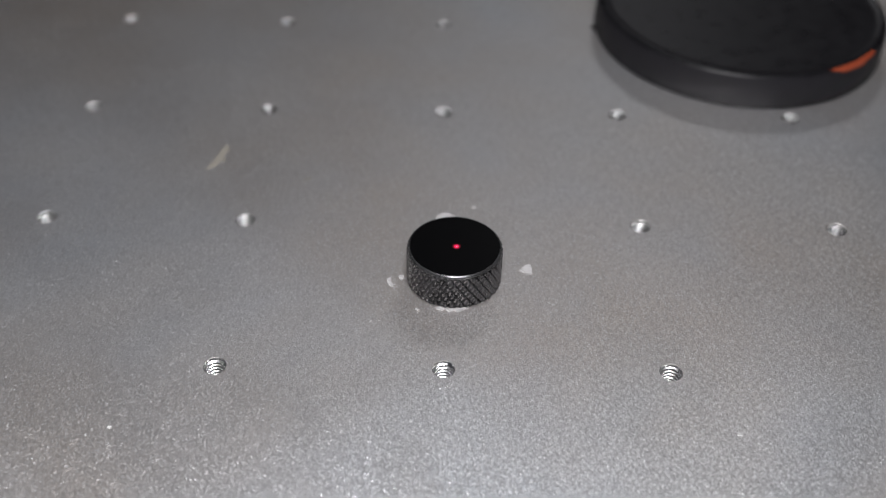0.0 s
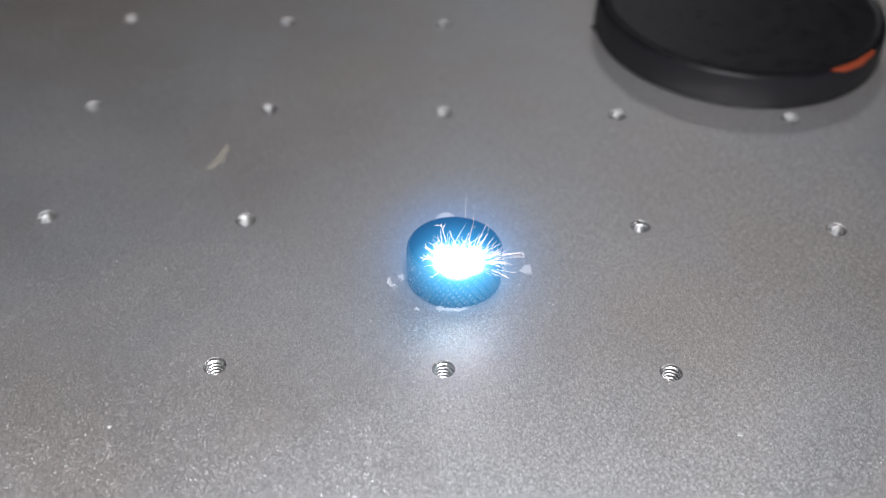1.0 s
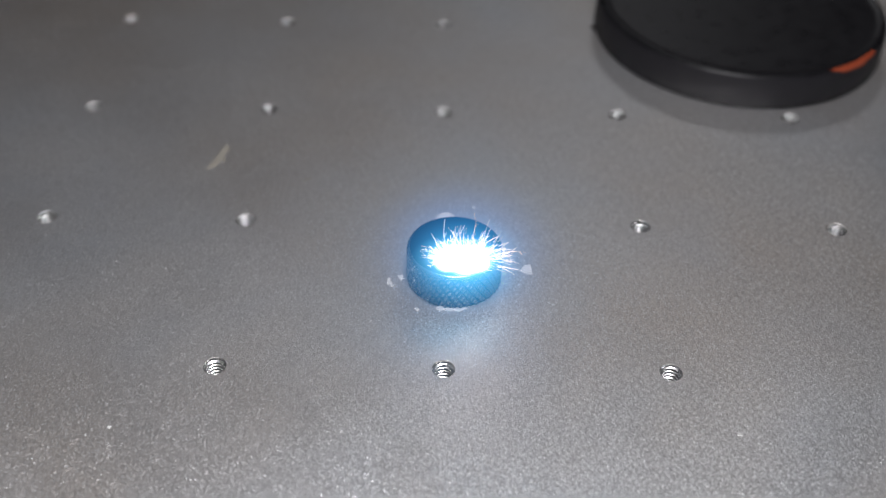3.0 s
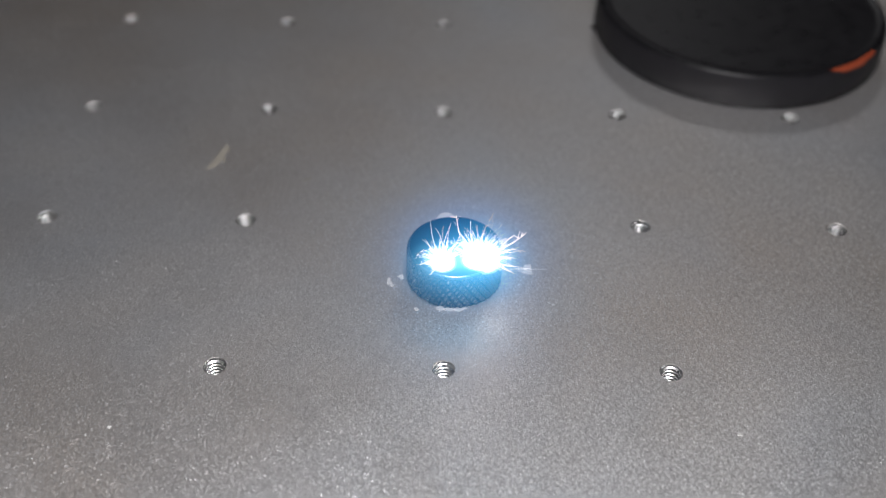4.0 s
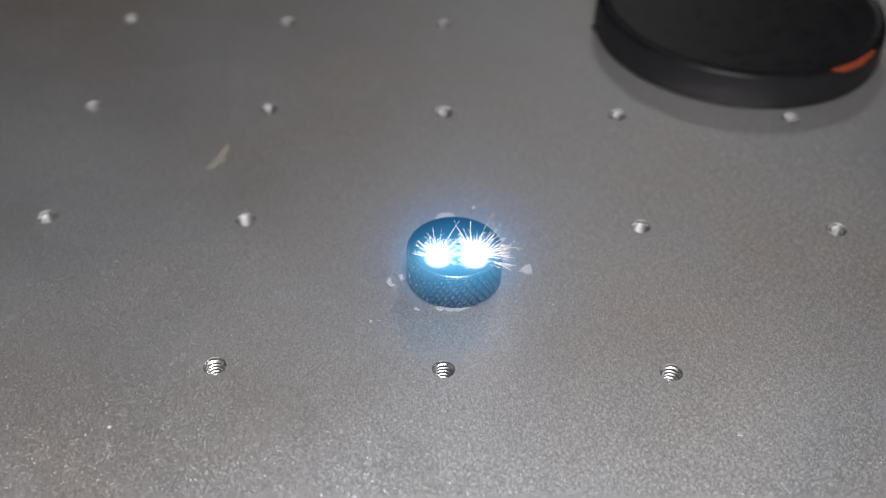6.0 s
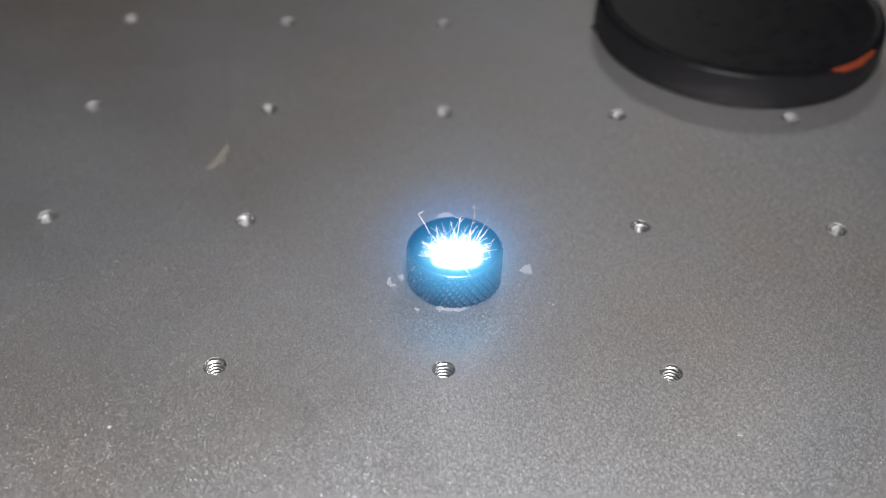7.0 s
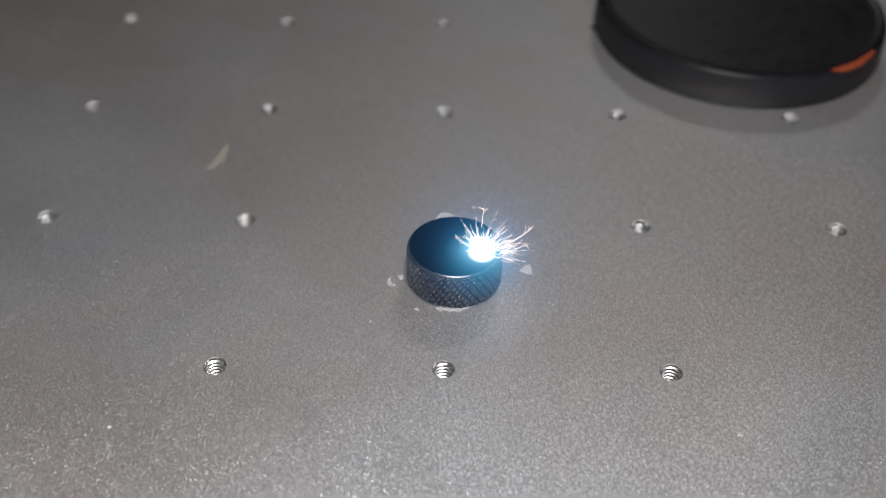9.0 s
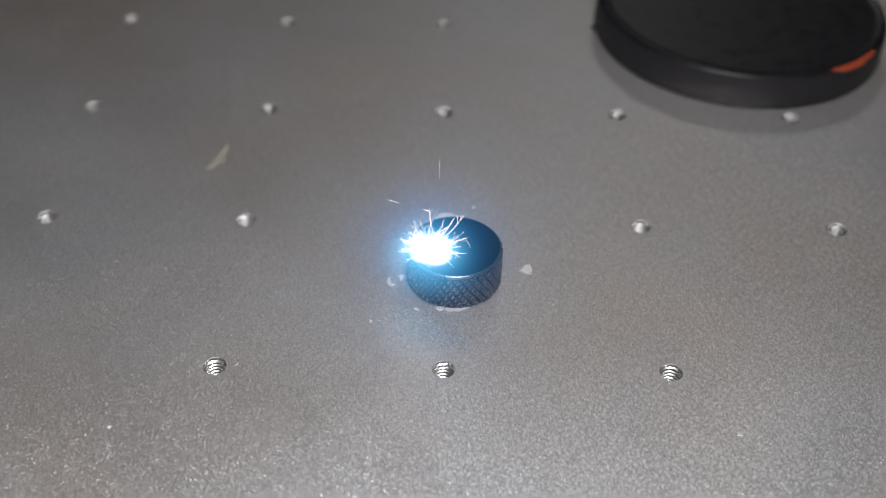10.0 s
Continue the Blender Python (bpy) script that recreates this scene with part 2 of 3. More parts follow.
def knurled_knob():
    knob = new("knurled_knob")
    knob.location = (CAP_X, CAP_Y, 0)
    tagged(knob, "black anodised round knob with diamond knurling lying on the table", "knob")
    na, nz = 960, 80
    z0, z1 = 0.0005, CAP_H - 0.00075
    verts, faces = [], []
    th = np.arange(na) * 2 * np.pi / na
    for k in range(nz + 1):
        z = z0 + (z1 - z0) * k / nz
        depth = np.zeros(na)
        for sign, starts, deep, wide, lean in ((1, 36, 0.00055, 0.36, 0.66), (-1, 56, 0.00040, 0.62, 0.58)):
            f = (starts * (th + sign * lean * z / CAP_R) / (2 * np.pi)) % 1.0
            depth = np.maximum(depth, deep * np.clip(1 - np.abs(f - 0.5) * 2 / wide, 0, 1))
        rr = CAP_R - depth
        for r_, a in zip(rr, th):
            verts.append((r_ * math.cos(a), r_ * math.sin(a), z))
    for k in range(nz):
        for i in range(na):
            j = (i + 1) % na
            faces.append((k * na + i, k * na + j, (k + 1) * na + j, (k + 1) * na + i))
    piece("knurled_band", mesh_of("knurled_band", verts, faces, KNURL), knob)
    v, f = spun([(CAP_R - 0.0003, z1 - 0.0001), (CAP_R - 0.00020, z1 + 0.00008), (CAP_R - 0.00022, CAP_H - 0.00050),
                 (CAP_R - 0.00030, CAP_H - 0.00030), (CAP_R - 0.00055, CAP_H - 0.00008), (CAP_R - 0.00075, CAP_H)], 128)
    piece("rim", mesh_of("rim", v, f, RIM, True), knob, "smooth rim worn to bare metal")
    v, f = spun([(CAP_R - 0.00075, CAP_H), (0.006, CAP_H), (0, CAP_H)], 128)
    piece("top_face", mesh_of("top_face", v, f, FACE), knob, "flat matt black face")
    v, f = spun([(0, 0.0), (CAP_R - 0.0008, 0.0), (CAP_R - 0.00025, 0.0005)], 96)
    piece("foot", mesh_of("foot", v, f, KNURL), knob)
    return knob


# ------------------------------------------------------------ black lens cap
def lens_cap():
    x, y = 0.0936, 0.1491
    cap = new("lens_cap")
    cap.location = (x, y, 0)
    tagged(cap, "large round black plastic lens cap lying on the table", "lens cap")
    R0 = 0.0451
    v, f = spun([(R0 - 0.0006, 0), (R0, 0.0005), (R0 - 0.0003, 0.0092), (R0 - 0.0006, 0.0102)], 160)
    skirt = piece("skirt", mesh_of("skirt", v, f, PLASTIC, True), cap)
    v, f = spun([(R0 - 0.0006, 0.0102), (R0 - 0.0013, 0.0108), (R0 - 0.0020, 0.0110), (R0 - 0.0027, 0.0108), (R0 - 0.0033, 0.01065), (R0 - 0.0045, 0.0106), (0, 0.0106)], 160)
    piece("lid", mesh_of("lid", v, f, LID, True), cap, "flat glossy black top")
    # an orange reflection on the cap's edge, put in as a coloured strip
    ring = [(R0 - 0.00016, 0.0089), (R0 - 0.00020, 0.0093), (R0 - 0.00050, 0.01032), (R0 - 0.0012, 0.01094)]
    mv, mf, n = [], [], 24
    for i in range(n + 1):
        a = radians(-66 + 26 * i / n)
        wide = math.sin(math.pi * min(1, (i + 0.4) / (n * 0.75)) ** 0.8 * 0.5) * (1 if i < n * 0.75 else 0.55)
        for k, (r_, z) in enumerate(ring):
            q = 3 - (3 - k) * wide
            lo, fr = int(min(q, 2.999)), min(q, 2.999) - int(min(q, 2.999))
            rr = ring[lo][0] * (1 - fr) + ring[lo + 1][0] * fr
            zz = ring[lo][1] * (1 - fr) + ring[lo + 1][1] * fr
            mv.append((rr * math.cos(a), rr * math.sin(a), zz))
    for i in range(n):
        for k in range(3):
            mf.append((i * 4 + k, i * 4 + 4 + k, i * 4 + 5 + k, i * 4 + 1 + k))
    piece("orange_reflection", mesh_of("orange_reflection", mv, mf, ORANGE), skirt, "orange reflection painted on the edge")
    return cap


# ------------------------------------------------------------ residue on the table
def flake(name, x, y, outline, material, label, category, thick=0.00012, seed=1, rag=0.08):
    """A thin dried patch with an uneven outline, in millimetres round its middle."""
    rnd = random.Random(seed)
    pts = []
    for (ax, ay), (bx, by) in zip(outline, outline[1:] + outline[:1]):
        for k in range(5):
            s = k / 5
            pts.append((ax + (bx - ax) * s + rnd.uniform(-rag, rag), ay + (by - ay) * s + rnd.uniform(-rag, rag)))
    n = len(pts)
    verts = [(px * 0.001, py * 0.001, 0.0) for px, py in pts] + [(px * 0.00095, py * 0.00095, thick) for px, py in pts]
    faces = [tuple(range(n, 2 * n))] + [(i, (i + 1) % n, n + (i + 1) % n, n + i) for i in range(n)]
    ob = new(name, mesh_of(name, verts, faces, material))
    ob.location = (x, y, 0.00003)
    return tagged(ob, label, category, "residue on the table")


# ------------------------------------------------------------ laser flash and sparks
def dome(radius, height, seg=48, rings=12):
    prof = [(0, height)] + [(radius * math.sin(k * math.pi / 2 / rings), height * math.cos(k * math.pi / 2 / rings)) for k in range(1, rings + 1)]
    v, f = spun(prof, seg)
    return v, [tuple(reversed(q)) for q in f]


def streak(path, r0, r1):
    """A thin four-sided thread along a path, thickest in the middle."""
    verts, faces, n = [], [], len(path)
    for i, p in enumerate(path):
        d = (path[min(i + 1, n - 1)] - path[max(i - 1, 0)]).normalized()
        u = d.orthogonal().normalized()
        w = d.cross(u)
        s = i / (n - 1)
        r = r1 + (r0 - r1) * math.sin(math.pi * (0.25 + 0.74 * s))
        verts += [p + u * r, p + w * r, p - u * r, p - w * r]
    for i in range(n - 1):
        for k in range(4):
            a, b = 4 * i + k, 4 * i + (k + 1) % 4
            faces.append((a, b, b + 4, a + 4))
    faces += [(3, 2, 1, 0), (4 * n - 4, 4 * n - 3, 4 * n - 2, 4 * n - 1)]
    return verts, faces


def joined(pieces):
    verts, faces = [], []
    for v, f in pieces:
        faces += [tuple(i + len(verts) for i in q) for q in f]
        verts += v
    return verts, faces


def laser_flash(size):
    flash = new("laser_flash")
    tagged(flash, "blue-white plasma flash burning on the black knob", "laser flash", "laser flashes")
    for name, r, tall, mat, label in (("core", 0.0025, 1.1, CORE, "white-hot core"), ("mantle", 0.0029, 1.1, MANTLES[0], "pale bloom around the core"),
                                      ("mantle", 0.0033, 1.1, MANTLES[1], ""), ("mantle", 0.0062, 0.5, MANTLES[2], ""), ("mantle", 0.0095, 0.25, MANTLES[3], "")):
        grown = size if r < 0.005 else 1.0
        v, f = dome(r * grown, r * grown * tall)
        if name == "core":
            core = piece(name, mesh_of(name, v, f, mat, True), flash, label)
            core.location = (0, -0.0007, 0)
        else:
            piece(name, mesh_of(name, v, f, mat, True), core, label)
    # camera bloom added as emissive sheets, leaning back from the face's front edge
    for name, r, h, mat, label, y, z, lean in (("inner_glow", 0.016, 0.0018, INNER, "cyan inner bloom", -0.0044, 0.0024, 26),
                                               ("outer_glow", 0.030, 0.003, OUTER, "faint blue lens bloom", -0.0008, 0.0024, 16),
                                               ("wide_bloom", 0.052, 0.003, WIDE_BLOOM, "faintest and widest blue bloom", 0.0, 0.0022, 8)):
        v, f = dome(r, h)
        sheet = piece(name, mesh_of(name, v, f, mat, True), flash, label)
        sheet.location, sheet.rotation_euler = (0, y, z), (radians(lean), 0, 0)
    return flash


def twig(rnd, d, start, length, thick, forks):
    """A curved spark from start along d; it may burst into short branches at its tip."""
    u = d.orthogonal().normalized()
    side = u * rnd.uniform(-0.28, 0.28) + d.cross(u) * rnd.uniform(-0.28, 0.28) + Vector((0, 0, -0.08))
    path = [d * (start + length * s) + side * length * s * s for s in (0, 0.2, 0.4, 0.6, 0.8, 1)]
    bits = [streak(path, thick, thick * 0.25)]
    ahead = (path[-1] - path[-2]).normalized()
    for k in range(forks):
        w = (ahead.orthogonal() * rnd.uniform(-1, 1) + ahead.cross(ahead.orthogonal()) * rnd.uniform(-1, 1)) * rnd.uniform(0.6, 1.2)
        turn = (ahead + w).normalized()
        root, reach = path[-1] if k else path[-2], length * rnd.uniform(0.14, 0.32)
        bits.append(streak([root, root + turn * reach * 0.5, root + (turn + w * 0.15) * reach], thick * 0.8, thick * 0.3))
    return joined(bits)


def spark_burst(seed):
    rnd = random.Random(seed)
    burst = tagged(new("spark_burst"), "fan of thin white and orange sparks around the flash", "sparks", "spark bursts")
    for i in range(130):
        az = radians(-32 + 244 * ((i * 0.618 + rnd.uniform(-0.05, 0.05)) % 1.0))
        el = radians(rnd.choice((rnd.uniform(5, 35), rnd.uniform(25, 65), rnd.uniform(35, 80))))
        d = Vector((math.cos(az) * math.cos(el), math.sin(az) * math.cos(el), math.sin(el)))
        long = rnd.random() < 0.42
        length = rnd.choice((0.0026, 0.0032, 0.0038, 0.0048, 0.0066)) * rnd.uniform(0.8, 1.2) if long else rnd.uniform(0.0012, 0.0024)
        thick = rnd.uniform(0.000026, 0.00006) if long else rnd.uniform(0.000022, 0.00004)
        v, f = twig(rnd, d, rnd.uniform(0.0018, 0.0032), length, thick, rnd.choice((0, 0, 1, 2)) if long else 0)
        piece("spark", mesh_of("spark", v, f, rnd.choice((EMBER, SPARK, SPARK, FAINT))), burst)
    return burst


def side_spray(seed):
    """Sparks that are thrown flat over the knob's edge, along x."""
    rnd = random.Random(seed)
    spray = tagged(new("spark_spray"), "flat spray of thin orange and white sparks over the knob's edge", "sparks", "spark bursts")
    for i in range(46):
        az, el = radians(rnd.gauss(-4, 24)), radians(rnd.uniform(-2, 46))
        d = Vector((math.cos(az) * math.cos(el), math.sin(az) * math.cos(el), math.sin(el)))
        v, f = twig(rnd, d, rnd.uniform(0.0034, 0.0066), rnd.uniform(0.0016, 0.0048), rnd.uniform(0.000022, 0.000045), rnd.choice((0, 0, 0, 1, 2)))
        piece("spark", mesh_of("spark", v, f, EMBER if rnd.random() < 0.6 else SPARK), spray)
    return spray


def rising_spark(length):
    v, f = streak([Vector((0, 0, length * (s - 0.5))) for s in (0, 0.3, 0.6, 1)], 0.00003, 0.000012)
    return tagged(new("rising_spark", mesh_of("rising_spark", v, f, FAINT)), "thin white spark streak flying straight up", "spark", "flying sparks")


def forked_spark(length, seed, material):
    """A spark that has burst at its tip; it points along z."""
    rnd = random.Random(seed)
    tip = Vector((0, 0, length / 2))
    bits = [streak([Vector((0, 0, -length / 2)), Vector((0.0001, 0, 0)), tip], 0.00006, 0.00003)]
    for a in (rnd.uniform(1.3, 1.8),):
        d = Vector((math.sin(a), rnd.uniform(-0.3, 0.3), math.cos(a)))
        bits.append(streak([tip, tip + d * length * 0.12, tip + d * length * rnd.uniform(0.2, 0.35)], 0.00004, 0.00002))
    v, f = joined(bits)
    return tagged(new("forked_spark", mesh_of("forked_spark", v, f, material)), "bright spark streak with a burst forked tip", "spark", "flying sparks")


work_table()
knurled_knob()
lens_cap()

WHITE = "small dried white glue residue stuck on the table"
flake("residue", 0.0201, 0.0328, [(-1.9, -0.5), (-0.5, 1.5), (0.8, 2.1), (1.2, 1.6), (1.2, -1.5), (0.3, -1.6)], RESIDUE, WHITE, "residue", seed=1)
flake("residue", -0.0126, 0.0277, [(-0.9, 1.3), (0.1, 1.6), (-0.1, 0.4), (0.5, -0.7), (1.2, -1.1), (0.3, -1.7), (-0.8, -0.9)], RESIDUE, WHITE, "residue", seed=2)
flake("residue", -0.0102, 0.0292, [(-0.8, 0.7), (0.4, 1.2), (0.7, -0.2), (-0.1, -1.0)], RESIDUE, WHITE, "residue", seed=3)
flake("residue", 0.0022, 0.0187, [(-4.0, 0.4), (-3.1, -0.9), (-2.2, -0.2), (-0.9, -0.9), (0.2, -0.3), (1.2, -0.9), (2.4, -0.1), (3.2, 0.1), (4.1, 0.7), (2, 1.4), (-3, 1.4)], RESIDUE, WHITE, "residue",
      seed=4, rag=0.16)
flake("residue", 0.0006, 0.0530, [(-2.6, -1.5), (-2.1, 0.1), (-1.0, 0.9), (0.3, 1.1), (1.6, 0.7), (2.3, -0.2), (2.4, -1.5)], RESIDUE, WHITE, "residue", seed=5)
flake("residue", -0.0063, 0.0184, [(-0.7, 0.3), (0.1, 0.7), (0.8, 0.1), (0.2, -0.5)], RESIDUE, WHITE, "residue", seed=6)
for k, (x, y, s) in enumerate(((-0.0167, 0.0144, 0.35), (0.0257, 0.0207, 0.35), (0.0616, -0.0174, 0.6), (-0.0689, -0.0177, 0.5),
                               (0.0076, 0.0566, 0.4), (0.0246, 0.0214, 0.2), (-0.0148, 0.0146, 0.2))):
    flake("residue_speck", x, y, [(-s, -s * 0.4), (-s * 0.2, s), (s, s * 0.5), (s * 0.6, -s * 0.7)], SPECK,
          "tiny white dried speck on the table", "residue", seed=20 + k)
flake("stain", -0.0612, 0.0757, [(-2.4, -5.5), (-0.9, -4.2), (0.4, -3.4), (1.1, -1.6), (2.5, -0.9), (1.5, 1.2), (2.9, 4.6), (1.6, 6.8), (0.5, 4.2), (-0.3, 1.4), (-0.7, -0.6), (-1.6, -2.8)], STAIN,
      "faint beige smear dried on the table", "stain", 0.00005, seed=31)
flake("stain", -0.0359, 0.0672, [(-1.6, -1.1), (-0.2, -0.3), (1.5, 1.0), (0.1, 0.4)], STAIN, "faint thin beige scratch mark on the table", "stain", 0.00005, seed=32)

SCRATCH = plain("bright_scratch", (0.72, 0.72, 0.71, 1), 0.4, 700, 0.9)
for k, (x, y, dx, dy) in enumerate(((-0.0660, 0.0105, 5.0, 3.2), (-0.0150, 0.0232, 5.5, 0.2), (0.0310, 0.0050, 1.6, 3.8), (-0.0420, -0.0060, 3.0, 0.6))):
    w = 0.05
    flake("scratch", x, y, [(-dx, -dy - w), (0.1 * dx, w * 1.5), (dx, dy - w), (dx, dy + w), (0, w * 3)], SCRATCH,
          "fine light scratch in the table surface", "scratch", 0.00002, seed=41 + k, rag=0.02)

# red pilot dot of the laser, its light and fringe put in as glowing discs
pilot = tagged(new("pilot_light"), "small red laser pilot light on the black knob", "laser light")
v, f = spun([(0.00092, 0.0), (0.0006, 0.00001), (0, 0.00001)], 24)
piece("halo", mesh_of("halo", v, f, DIM_RED), pilot, "dim red fringe")
v, f = spun([(0.00058, 0.00001), (0.0004, 0.00003), (0, 0.00004)], 24)
spot = piece("spot", mesh_of("spot", v, f, RED), pilot)
v, f = spun([(0.0002, 0.00003), (0, 0.00007)], 16)
piece("bright_spot", mesh_of("bright_spot", v, f, PINK), spot, "pink bright middle")

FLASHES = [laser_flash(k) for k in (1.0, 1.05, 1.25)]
BURSTS = [spark_burst(11 + k) for k in range(3)]
SPRAY = side_spray(21)
RISING = [rising_spark(l) for l in (0.005, 0.008, 0.007, 0.005, 0.0035, 0.008)]
FORK_LEFT, FORK_RIGHT = forked_spark(0.0065, 3, SPARK), forked_spark(0.006, 5, SPARK)


def branched_spark(length, seed):
    """A spark that splits into a bent crown of branches; it points along z."""
    rnd = random.Random(seed)
    v, f = twig(rnd, Vector((0, 0, 1)), -length / 2, length, 0.00006, 3)
    return tagged(new("branched_spark", mesh_of("branched_spark", v, f, SPARK)), "bright white spark that splits into short branches", "spark", "flying sparks")


def ember_drop():
    v, f = streak([Vector((0, 0, 0.0014 * s)) for s in (-1, -0.3, 0.4, 1)], 0.00011, 0.00003)
    return tagged(new("ember", mesh_of("ember", v, f, EMBER)), "short thick orange ember flying off", "spark", "flying sparks")


CROWNS = [branched_spark(0.0055, 61), branched_spark(0.0065, 64)]
v, f = streak([Vector((0.0002 * s * s, 0, 0.0044 * s)) for s in (-1, -0.4, 0.3, 1)], 0.000032, 0.00001)
LOW_SPARK = tagged(new("low_spark", mesh_of("low_spark", v, f, FAINT)), "faint thin spark streak flying flat over the table", "spark", "flying sparks")
DROP = ember_drop()
v, f = streak([Vector((0, 0, 0.0016 * s)) for s in (-1, -0.4, 0.3, 1)], 0.00004, 0.000015)
DASH = tagged(new("spark_dash", mesh_of("spark_dash", v, f, FAINT)), "short thin white spark dash in the air", "spark", "flying sparks")


# ------------------------------------------------------------ what moves
def motions():
    # times, and places on the knob's face in millimetres from its middle
    A = [(0.2, -2.9, -7.2), (1, -2.9, -6.8), (2, -2.5, -6.0), (2.7, -2.1, -6.0), (3.8, -2.9, -6.0), (4.1, -3.7, -6.1), (5, -4.5, -5.3),
         (5.7, -5.3, -4.7), (6.8, -3.5, -4.9), (7.5, -2.9, -4.9), (8.3, -3.9, -4.1), (8.4, -3.2, -4.1), (8.7, -2.8, -3.5), (8.8, -2.4, -4.4),
         (9.1, -7.0, -3.6), (9.5, -8.1, -2.8), (10, -8.0, -2.8)]
    B = [(0.2, 3.1, -7.1), (1, 2.8, -6.7), (2, 4.6, -6.1), (2.7, 4.4, -6.3), (3.8, 4.9, -5.4), (4.1, 4.2, -4.9), (4.5, 4.7, -4.7),
         (5, 4.7, -4.7), (5.7, 5.0, -4.5), (6.8, 2.3, -4.7), (7.5, 3.4, -4.3), (8.3, 3.1, -3.9), (8.4, 5.0, -3.9), (8.7, 4.9, -3.3),
         (8.8, 4.2, -3.7), (8.9, 5.0, -2.7), (9, 5.7, -2.2)]
    C = [(0.2, -0.1, -9.0), (1, 0.0, -8.0), (2, 0.7, -7.0), (2.7, 0.2, -6.6), (3.3, 3.6, -5.7), (3.8, 6.0, -5.2), (4.5, 6.8, -4.6),
         (5, 6.3, -4.6), (6.5, -0.6, -4.4), (7.5, 0.2, -4.4), (8.3, -0.6, -3.8), (8.5, 1.4, -4.0), (9.15, -5.2, -2.9), (9.5, -5.3, -2.8),
         (10, -5.2, -3.0)]
    burns = ((A, ((0.15, 8.84), (9.05, 10.1))), (B, ((0.15, 9.05),)), (C, ((0.15, 5.22), (6.3, 8.58), (9.15, 10.1))))
    for k, (keys, lit) in enumerate(burns):
        rnd, turn, rows, spray = random.Random(k + 1), 0.0, [], []
        ts, xs, ys = zip(*keys)
        for i in range(301):
            t = i / 30
            turn = rnd.uniform(-40, 40)
            burning = any(a <= t <= b for a, b in lit)
            x, y = np.interp(t, ts, xs) + rnd.uniform(-0.4, 0.4), np.interp(t, ts, ys) + rnd.uniform(-0.25, 0.25)
            low = 0.0007 if 3.6 < t < 6.2 and k != 1 or 8.4 < t < 9.05 else 0.0
            low = 0.0015 if k == 0 and 4.15 < t < 5.1 else low
            low = 0.0013 if k == 2 and 8.3 < t < 8.6 else low
            z = CAP_H + 0.0001 - low if burning else -0.06
            rows.append((t, pose(CAP_X + (x + 0.5) * 0.001, CAP_Y + (y + 0.4) * 0.001, z)))
            spray.append((t, pose(CAP_X + (x + 0.5) * 0.001, CAP_Y + (y + 0.4) * 0.001, z, rnd.uniform(-8, 8), 0, turn)))
        walk(FLASHES[k], rows)
        walk(BURSTS[k], spray)
        if k == 1:
            tip = [rnd.uniform(-25, 25) for row in rows]
            under = pose(CAP_X, CAP_Y, -0.06)
            walk(SPRAY, [(t, under if 6.4 < t < 8.3 else m @ pose(0, 0, 0, a, 0, a * 0.3)) for (t, m), a in zip(rows, tip)])
    at = pose(0.0028, 0.0297, CAP_H + 0.00002)
    inside = pose(0.0028, 0.0297, CAP_H - 0.004)
    walk(pilot, [(0.0, at), (0.13, at), (0.17, inside), (10.0, inside)])
    # sparks that leave the flash upwards: time, place across and height of the middle, in millimetres
    flights = [[(0.5, 0.7, 28.4), (1.1, 1.0, 27), (1.5, -0.6, 28), (2.1, 0.8, 30), (2.7, -0.6, 29), (5.1, -3, 25), (7.5, 2.7, 35.5), (8.5, 3.6, 28), (10.0, -4.7, 29.0)],
               [(0.5, 1.6, 24), (0.9, -0.8, 20), (1.6, 2.9, 35), (2.1, 4.2, 28), (4.4, -3.6, 25), (5.4, -4.2, 24), (7.5, 1.3, 31), (8.2, 3.8, 28)],
               [(0.6, -1, 25), (1.0, 4.6, 21.6), (1.4, 0.6, 26), (2.2, -1.4, 23), (5.3, -2.2, 26), (7.2, -0.5, 27), (7.5, -0.8, 23.5), (9.1, -4.4, 25), (9.8, -1.0, 24)],
               [(1.3, 0.3, 22), (1.7, -0.6, 34), (2.5, -1.2, 24.4), (2.6, -0.5, 22), (6.8, -0.3, 34), (7.5, 4.0, 28), (8.0, 1.2, 22), (9.4, -0.6, 37), (10.0, -1.6, 32)],
               [(0.8, -0.3, 34), (1.9, -0.4, 28), (4.6, -3, 20), (7.2, 4.0, 26), (7.5, 5.5, 29.3), (8.3, 5, 26)],
               [(1.1, 0.5, 32), (1.5, 5.6, 25), (7.5, 4.1, 23), (8.0, 3.2, 33), (9.8, -0.6, 30)]]
    for needle, events in zip(RISING, flights):
        rest = pose(CAP_X, CAP_Y, CAP_H / 2)
        rows = [(0.0, rest)]
        for t, x, z in events:
            px = x * 0.001
            rows += [(t - 0.07, rest), (t - 0.034, pose(px, CAP_Y, z * 0.001 - 0.008)), (t, pose(px, CAP_Y, z * 0.001))]
            if t < 9.9:
                rows += [(t + 0.034, pose(px, CAP_Y, z * 0.001 + 0.007)), (t + 0.07, rest)]
        if rows[-1][0] < 10:
            rows.append((10.0, rest))
        walk(needle, rows)
    lefts = [(0.6, -9.2, 18, -45), (0.9, -8, 16, -50), (1.7, -8.5, 16, -60), (2.2, -9, 18, -45), (3.8, -5, 19, -32), (4.2, -14, 10, -80), (5.0, -7.3, 19, -30),
             (5.5, -8.0, 16, -31), (7.0, -4.8, 16.2, -25), (7.6, -8, 21, -38), (8.3, -6, 17, -40), (9.5, -10.4, 16.8, -31), (9.7, -11.5, 15, -50)]
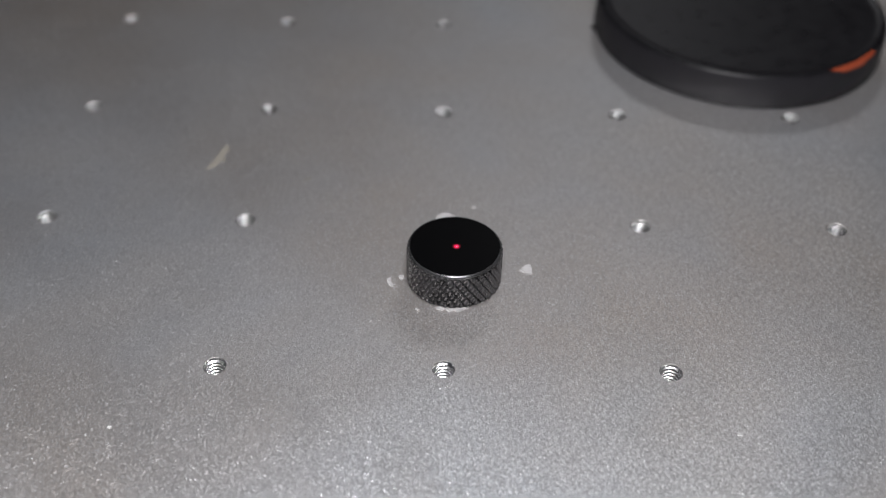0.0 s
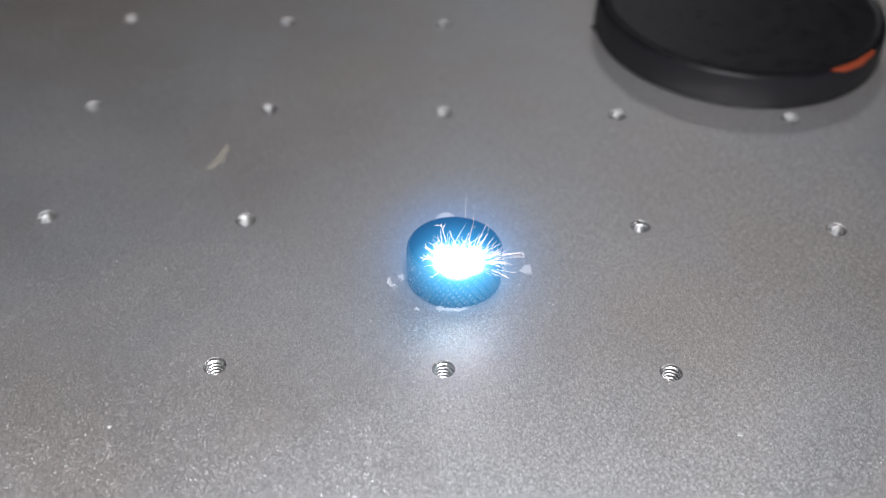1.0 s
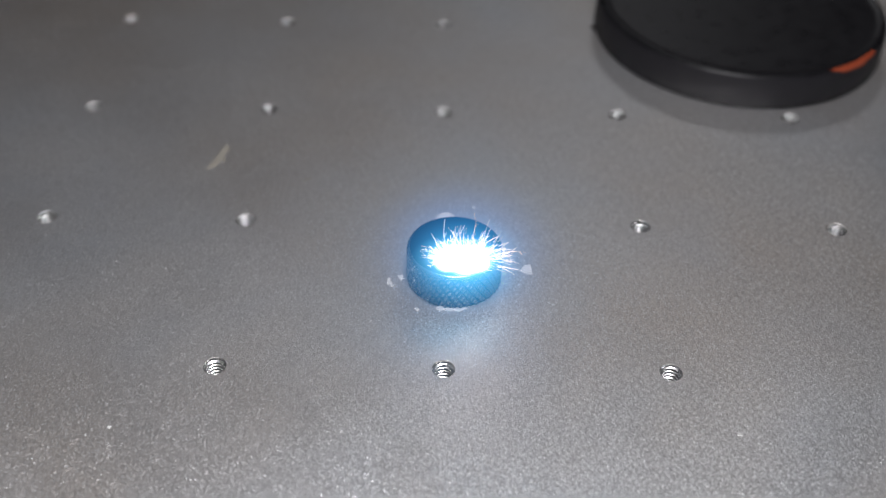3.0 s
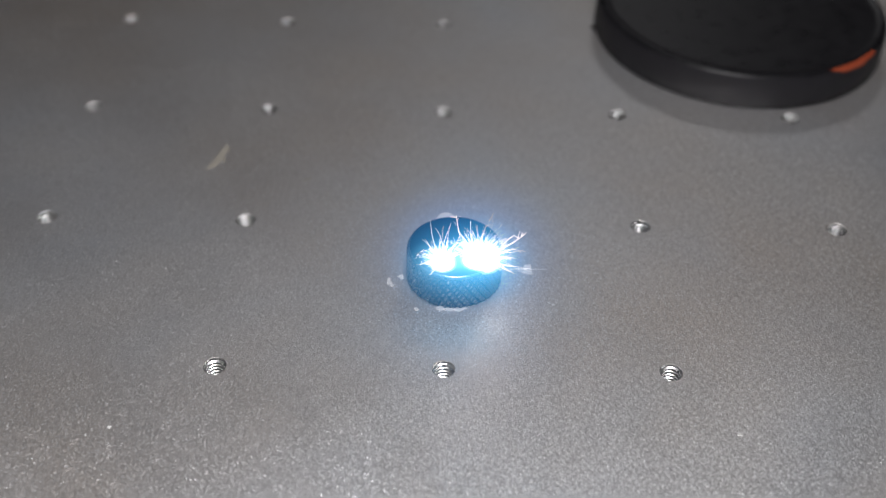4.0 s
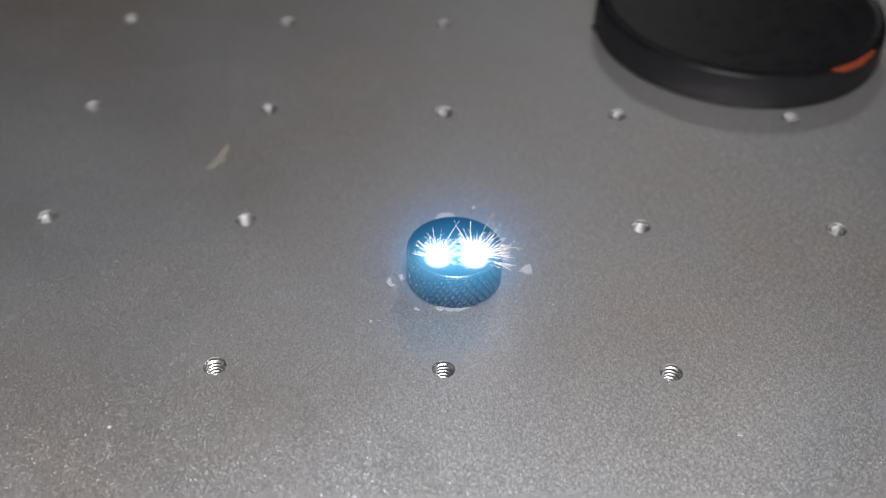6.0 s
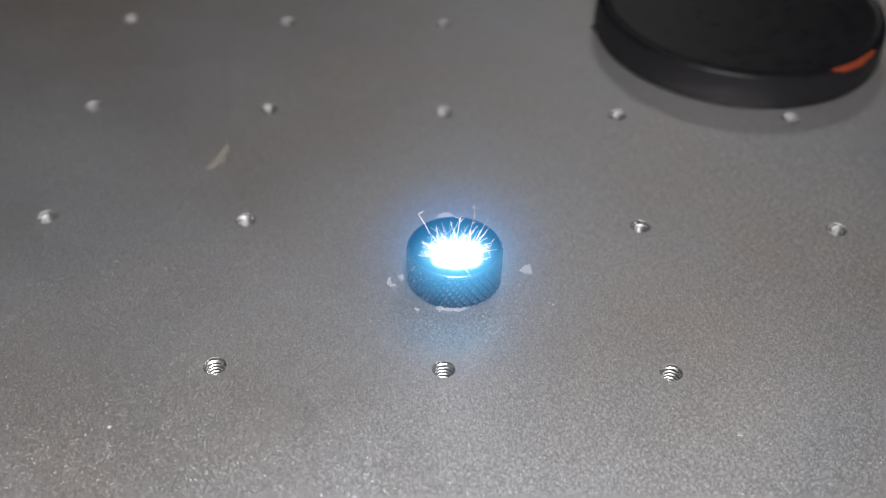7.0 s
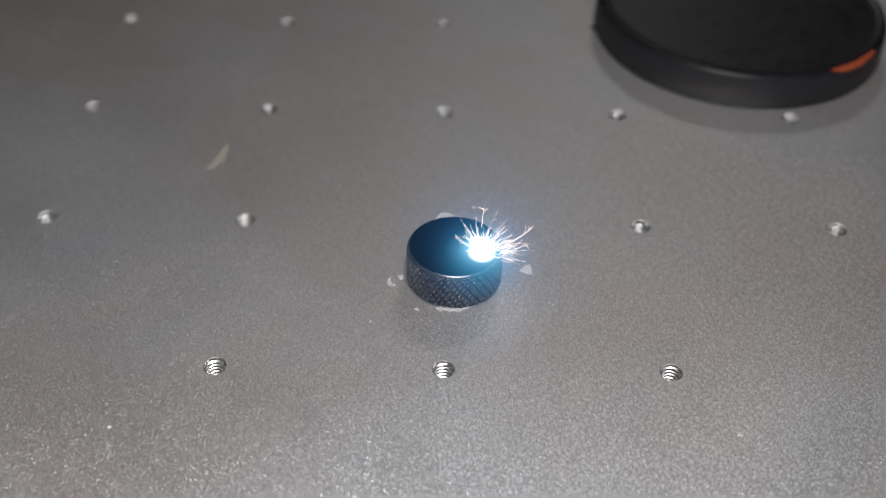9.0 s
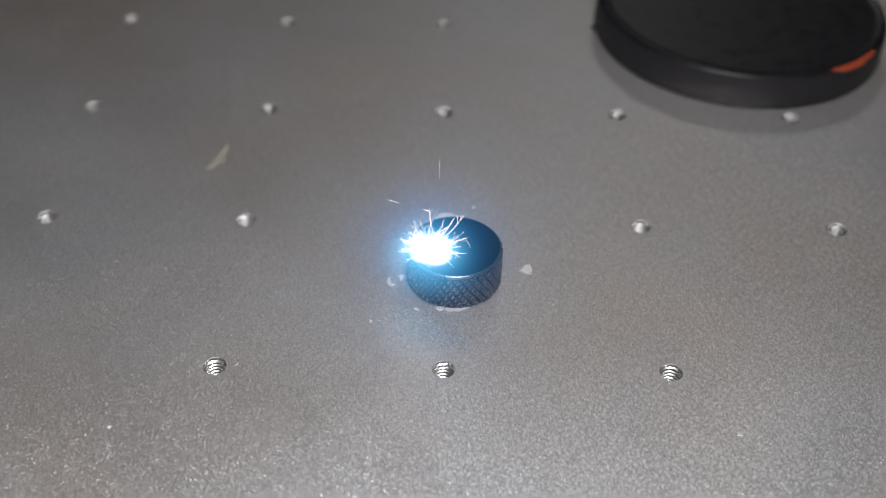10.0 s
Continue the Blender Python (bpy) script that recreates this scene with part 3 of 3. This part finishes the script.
    rights = [(0.4, 13, 17, 50), (1.0, 15.5, 7.6, 80), (1.8, 17, 9, 75), (2.2, 6.5, 20, 30), (4.0, 14, 11, 40), (5.4, 15.5, 8, 78), (6.9, 15, 9, 75), (7.3, 6, 18, 35),
              (8.8, 16, 10, 75), (9.0, 16.5, 9, 60)]
    crowns = [(0.5, 0.8, 15.2, 8), (1.0, -0.2, 13.4, -12), (1.5, -0.8, 18.6, 12), (2.0, 4.5, 16.0, 14), (2.5, 2.6, 15.6, 6), (4.0, 3.0, 15.8, -8), (4.5, 10.2, 14.8, 25),
              (5.0, 9.0, 19.6, 12), (5.5, -3.2, 15.6, 4), (7.0, 3.2, 15.4, 8), (8.0, 5.0, 16.0, 12), (8.5, 5.8, 14.6, 20), (9.0, 8.6, 18.4, 4), (9.5, -2.2, 18.6, 6), (10.0, -3.4, 17.6, -4)]
    tall = [(0.5, 7.6, 15.9, 11), (1.5, 10.4, 14.4, 30), (2.0, -4.8, 11.2, -34), (4.0, 15.6, 10.6, 58), (5.0, -6.4, 11.6, -48), (7.5, 5.2, 14.8, 10), (8.0, -5.0, 18.8, -24),
            (9.0, 17.2, 12.4, 56), (10.0, 2.0, 14.8, 40)]
    low = [(1.0, 15.6, 6.4, 83), (2.0, 16.2, 6.8, 76), (4.0, 20.0, 2.9, 89), (5.0, 16.6, 6.6, 80), (8.5, 15.8, 4.2, 97), (9.0, 17.2, 8.5, 86)]
    dashes = [(0.8, -10.5, 14, -75), (1.8, 19, 7.5, 72), (2.4, 20, 6.5, 120), (4.2, -16, 9.5, -85), (7.2, 6.2, 27, 12), (10.0, -12, 22.8, -69)]
    drops = [(0.4, 9.1, 38.6, 14), (1.5, -4.2, 32.6, -22)]
    for fork, events, lean in ((FORK_LEFT, lefts, -50), (FORK_RIGHT, rights, 60), (CROWNS[0], crowns, 0), (CROWNS[1], tall, 10),
                               (LOW_SPARK, low, 80), (DROP, drops, 0), (DASH, dashes, -60)):
        rest = pose(CAP_X, CAP_Y, CAP_H / 2, 0, lean, 0)
        rows = [(0.0, rest)]
        for t, x, z, a in events:
            rows += [(t - 0.067, rest), (t, pose(x * 0.001, CAP_Y, z * 0.001, 0, a, 0))]
            if t < 9.9:
                rows.append((t + 0.067, rest))
        if rows[-1][0] < 10:
            rows.append((10.0, rest))
        walk(fork, rows)


motions()
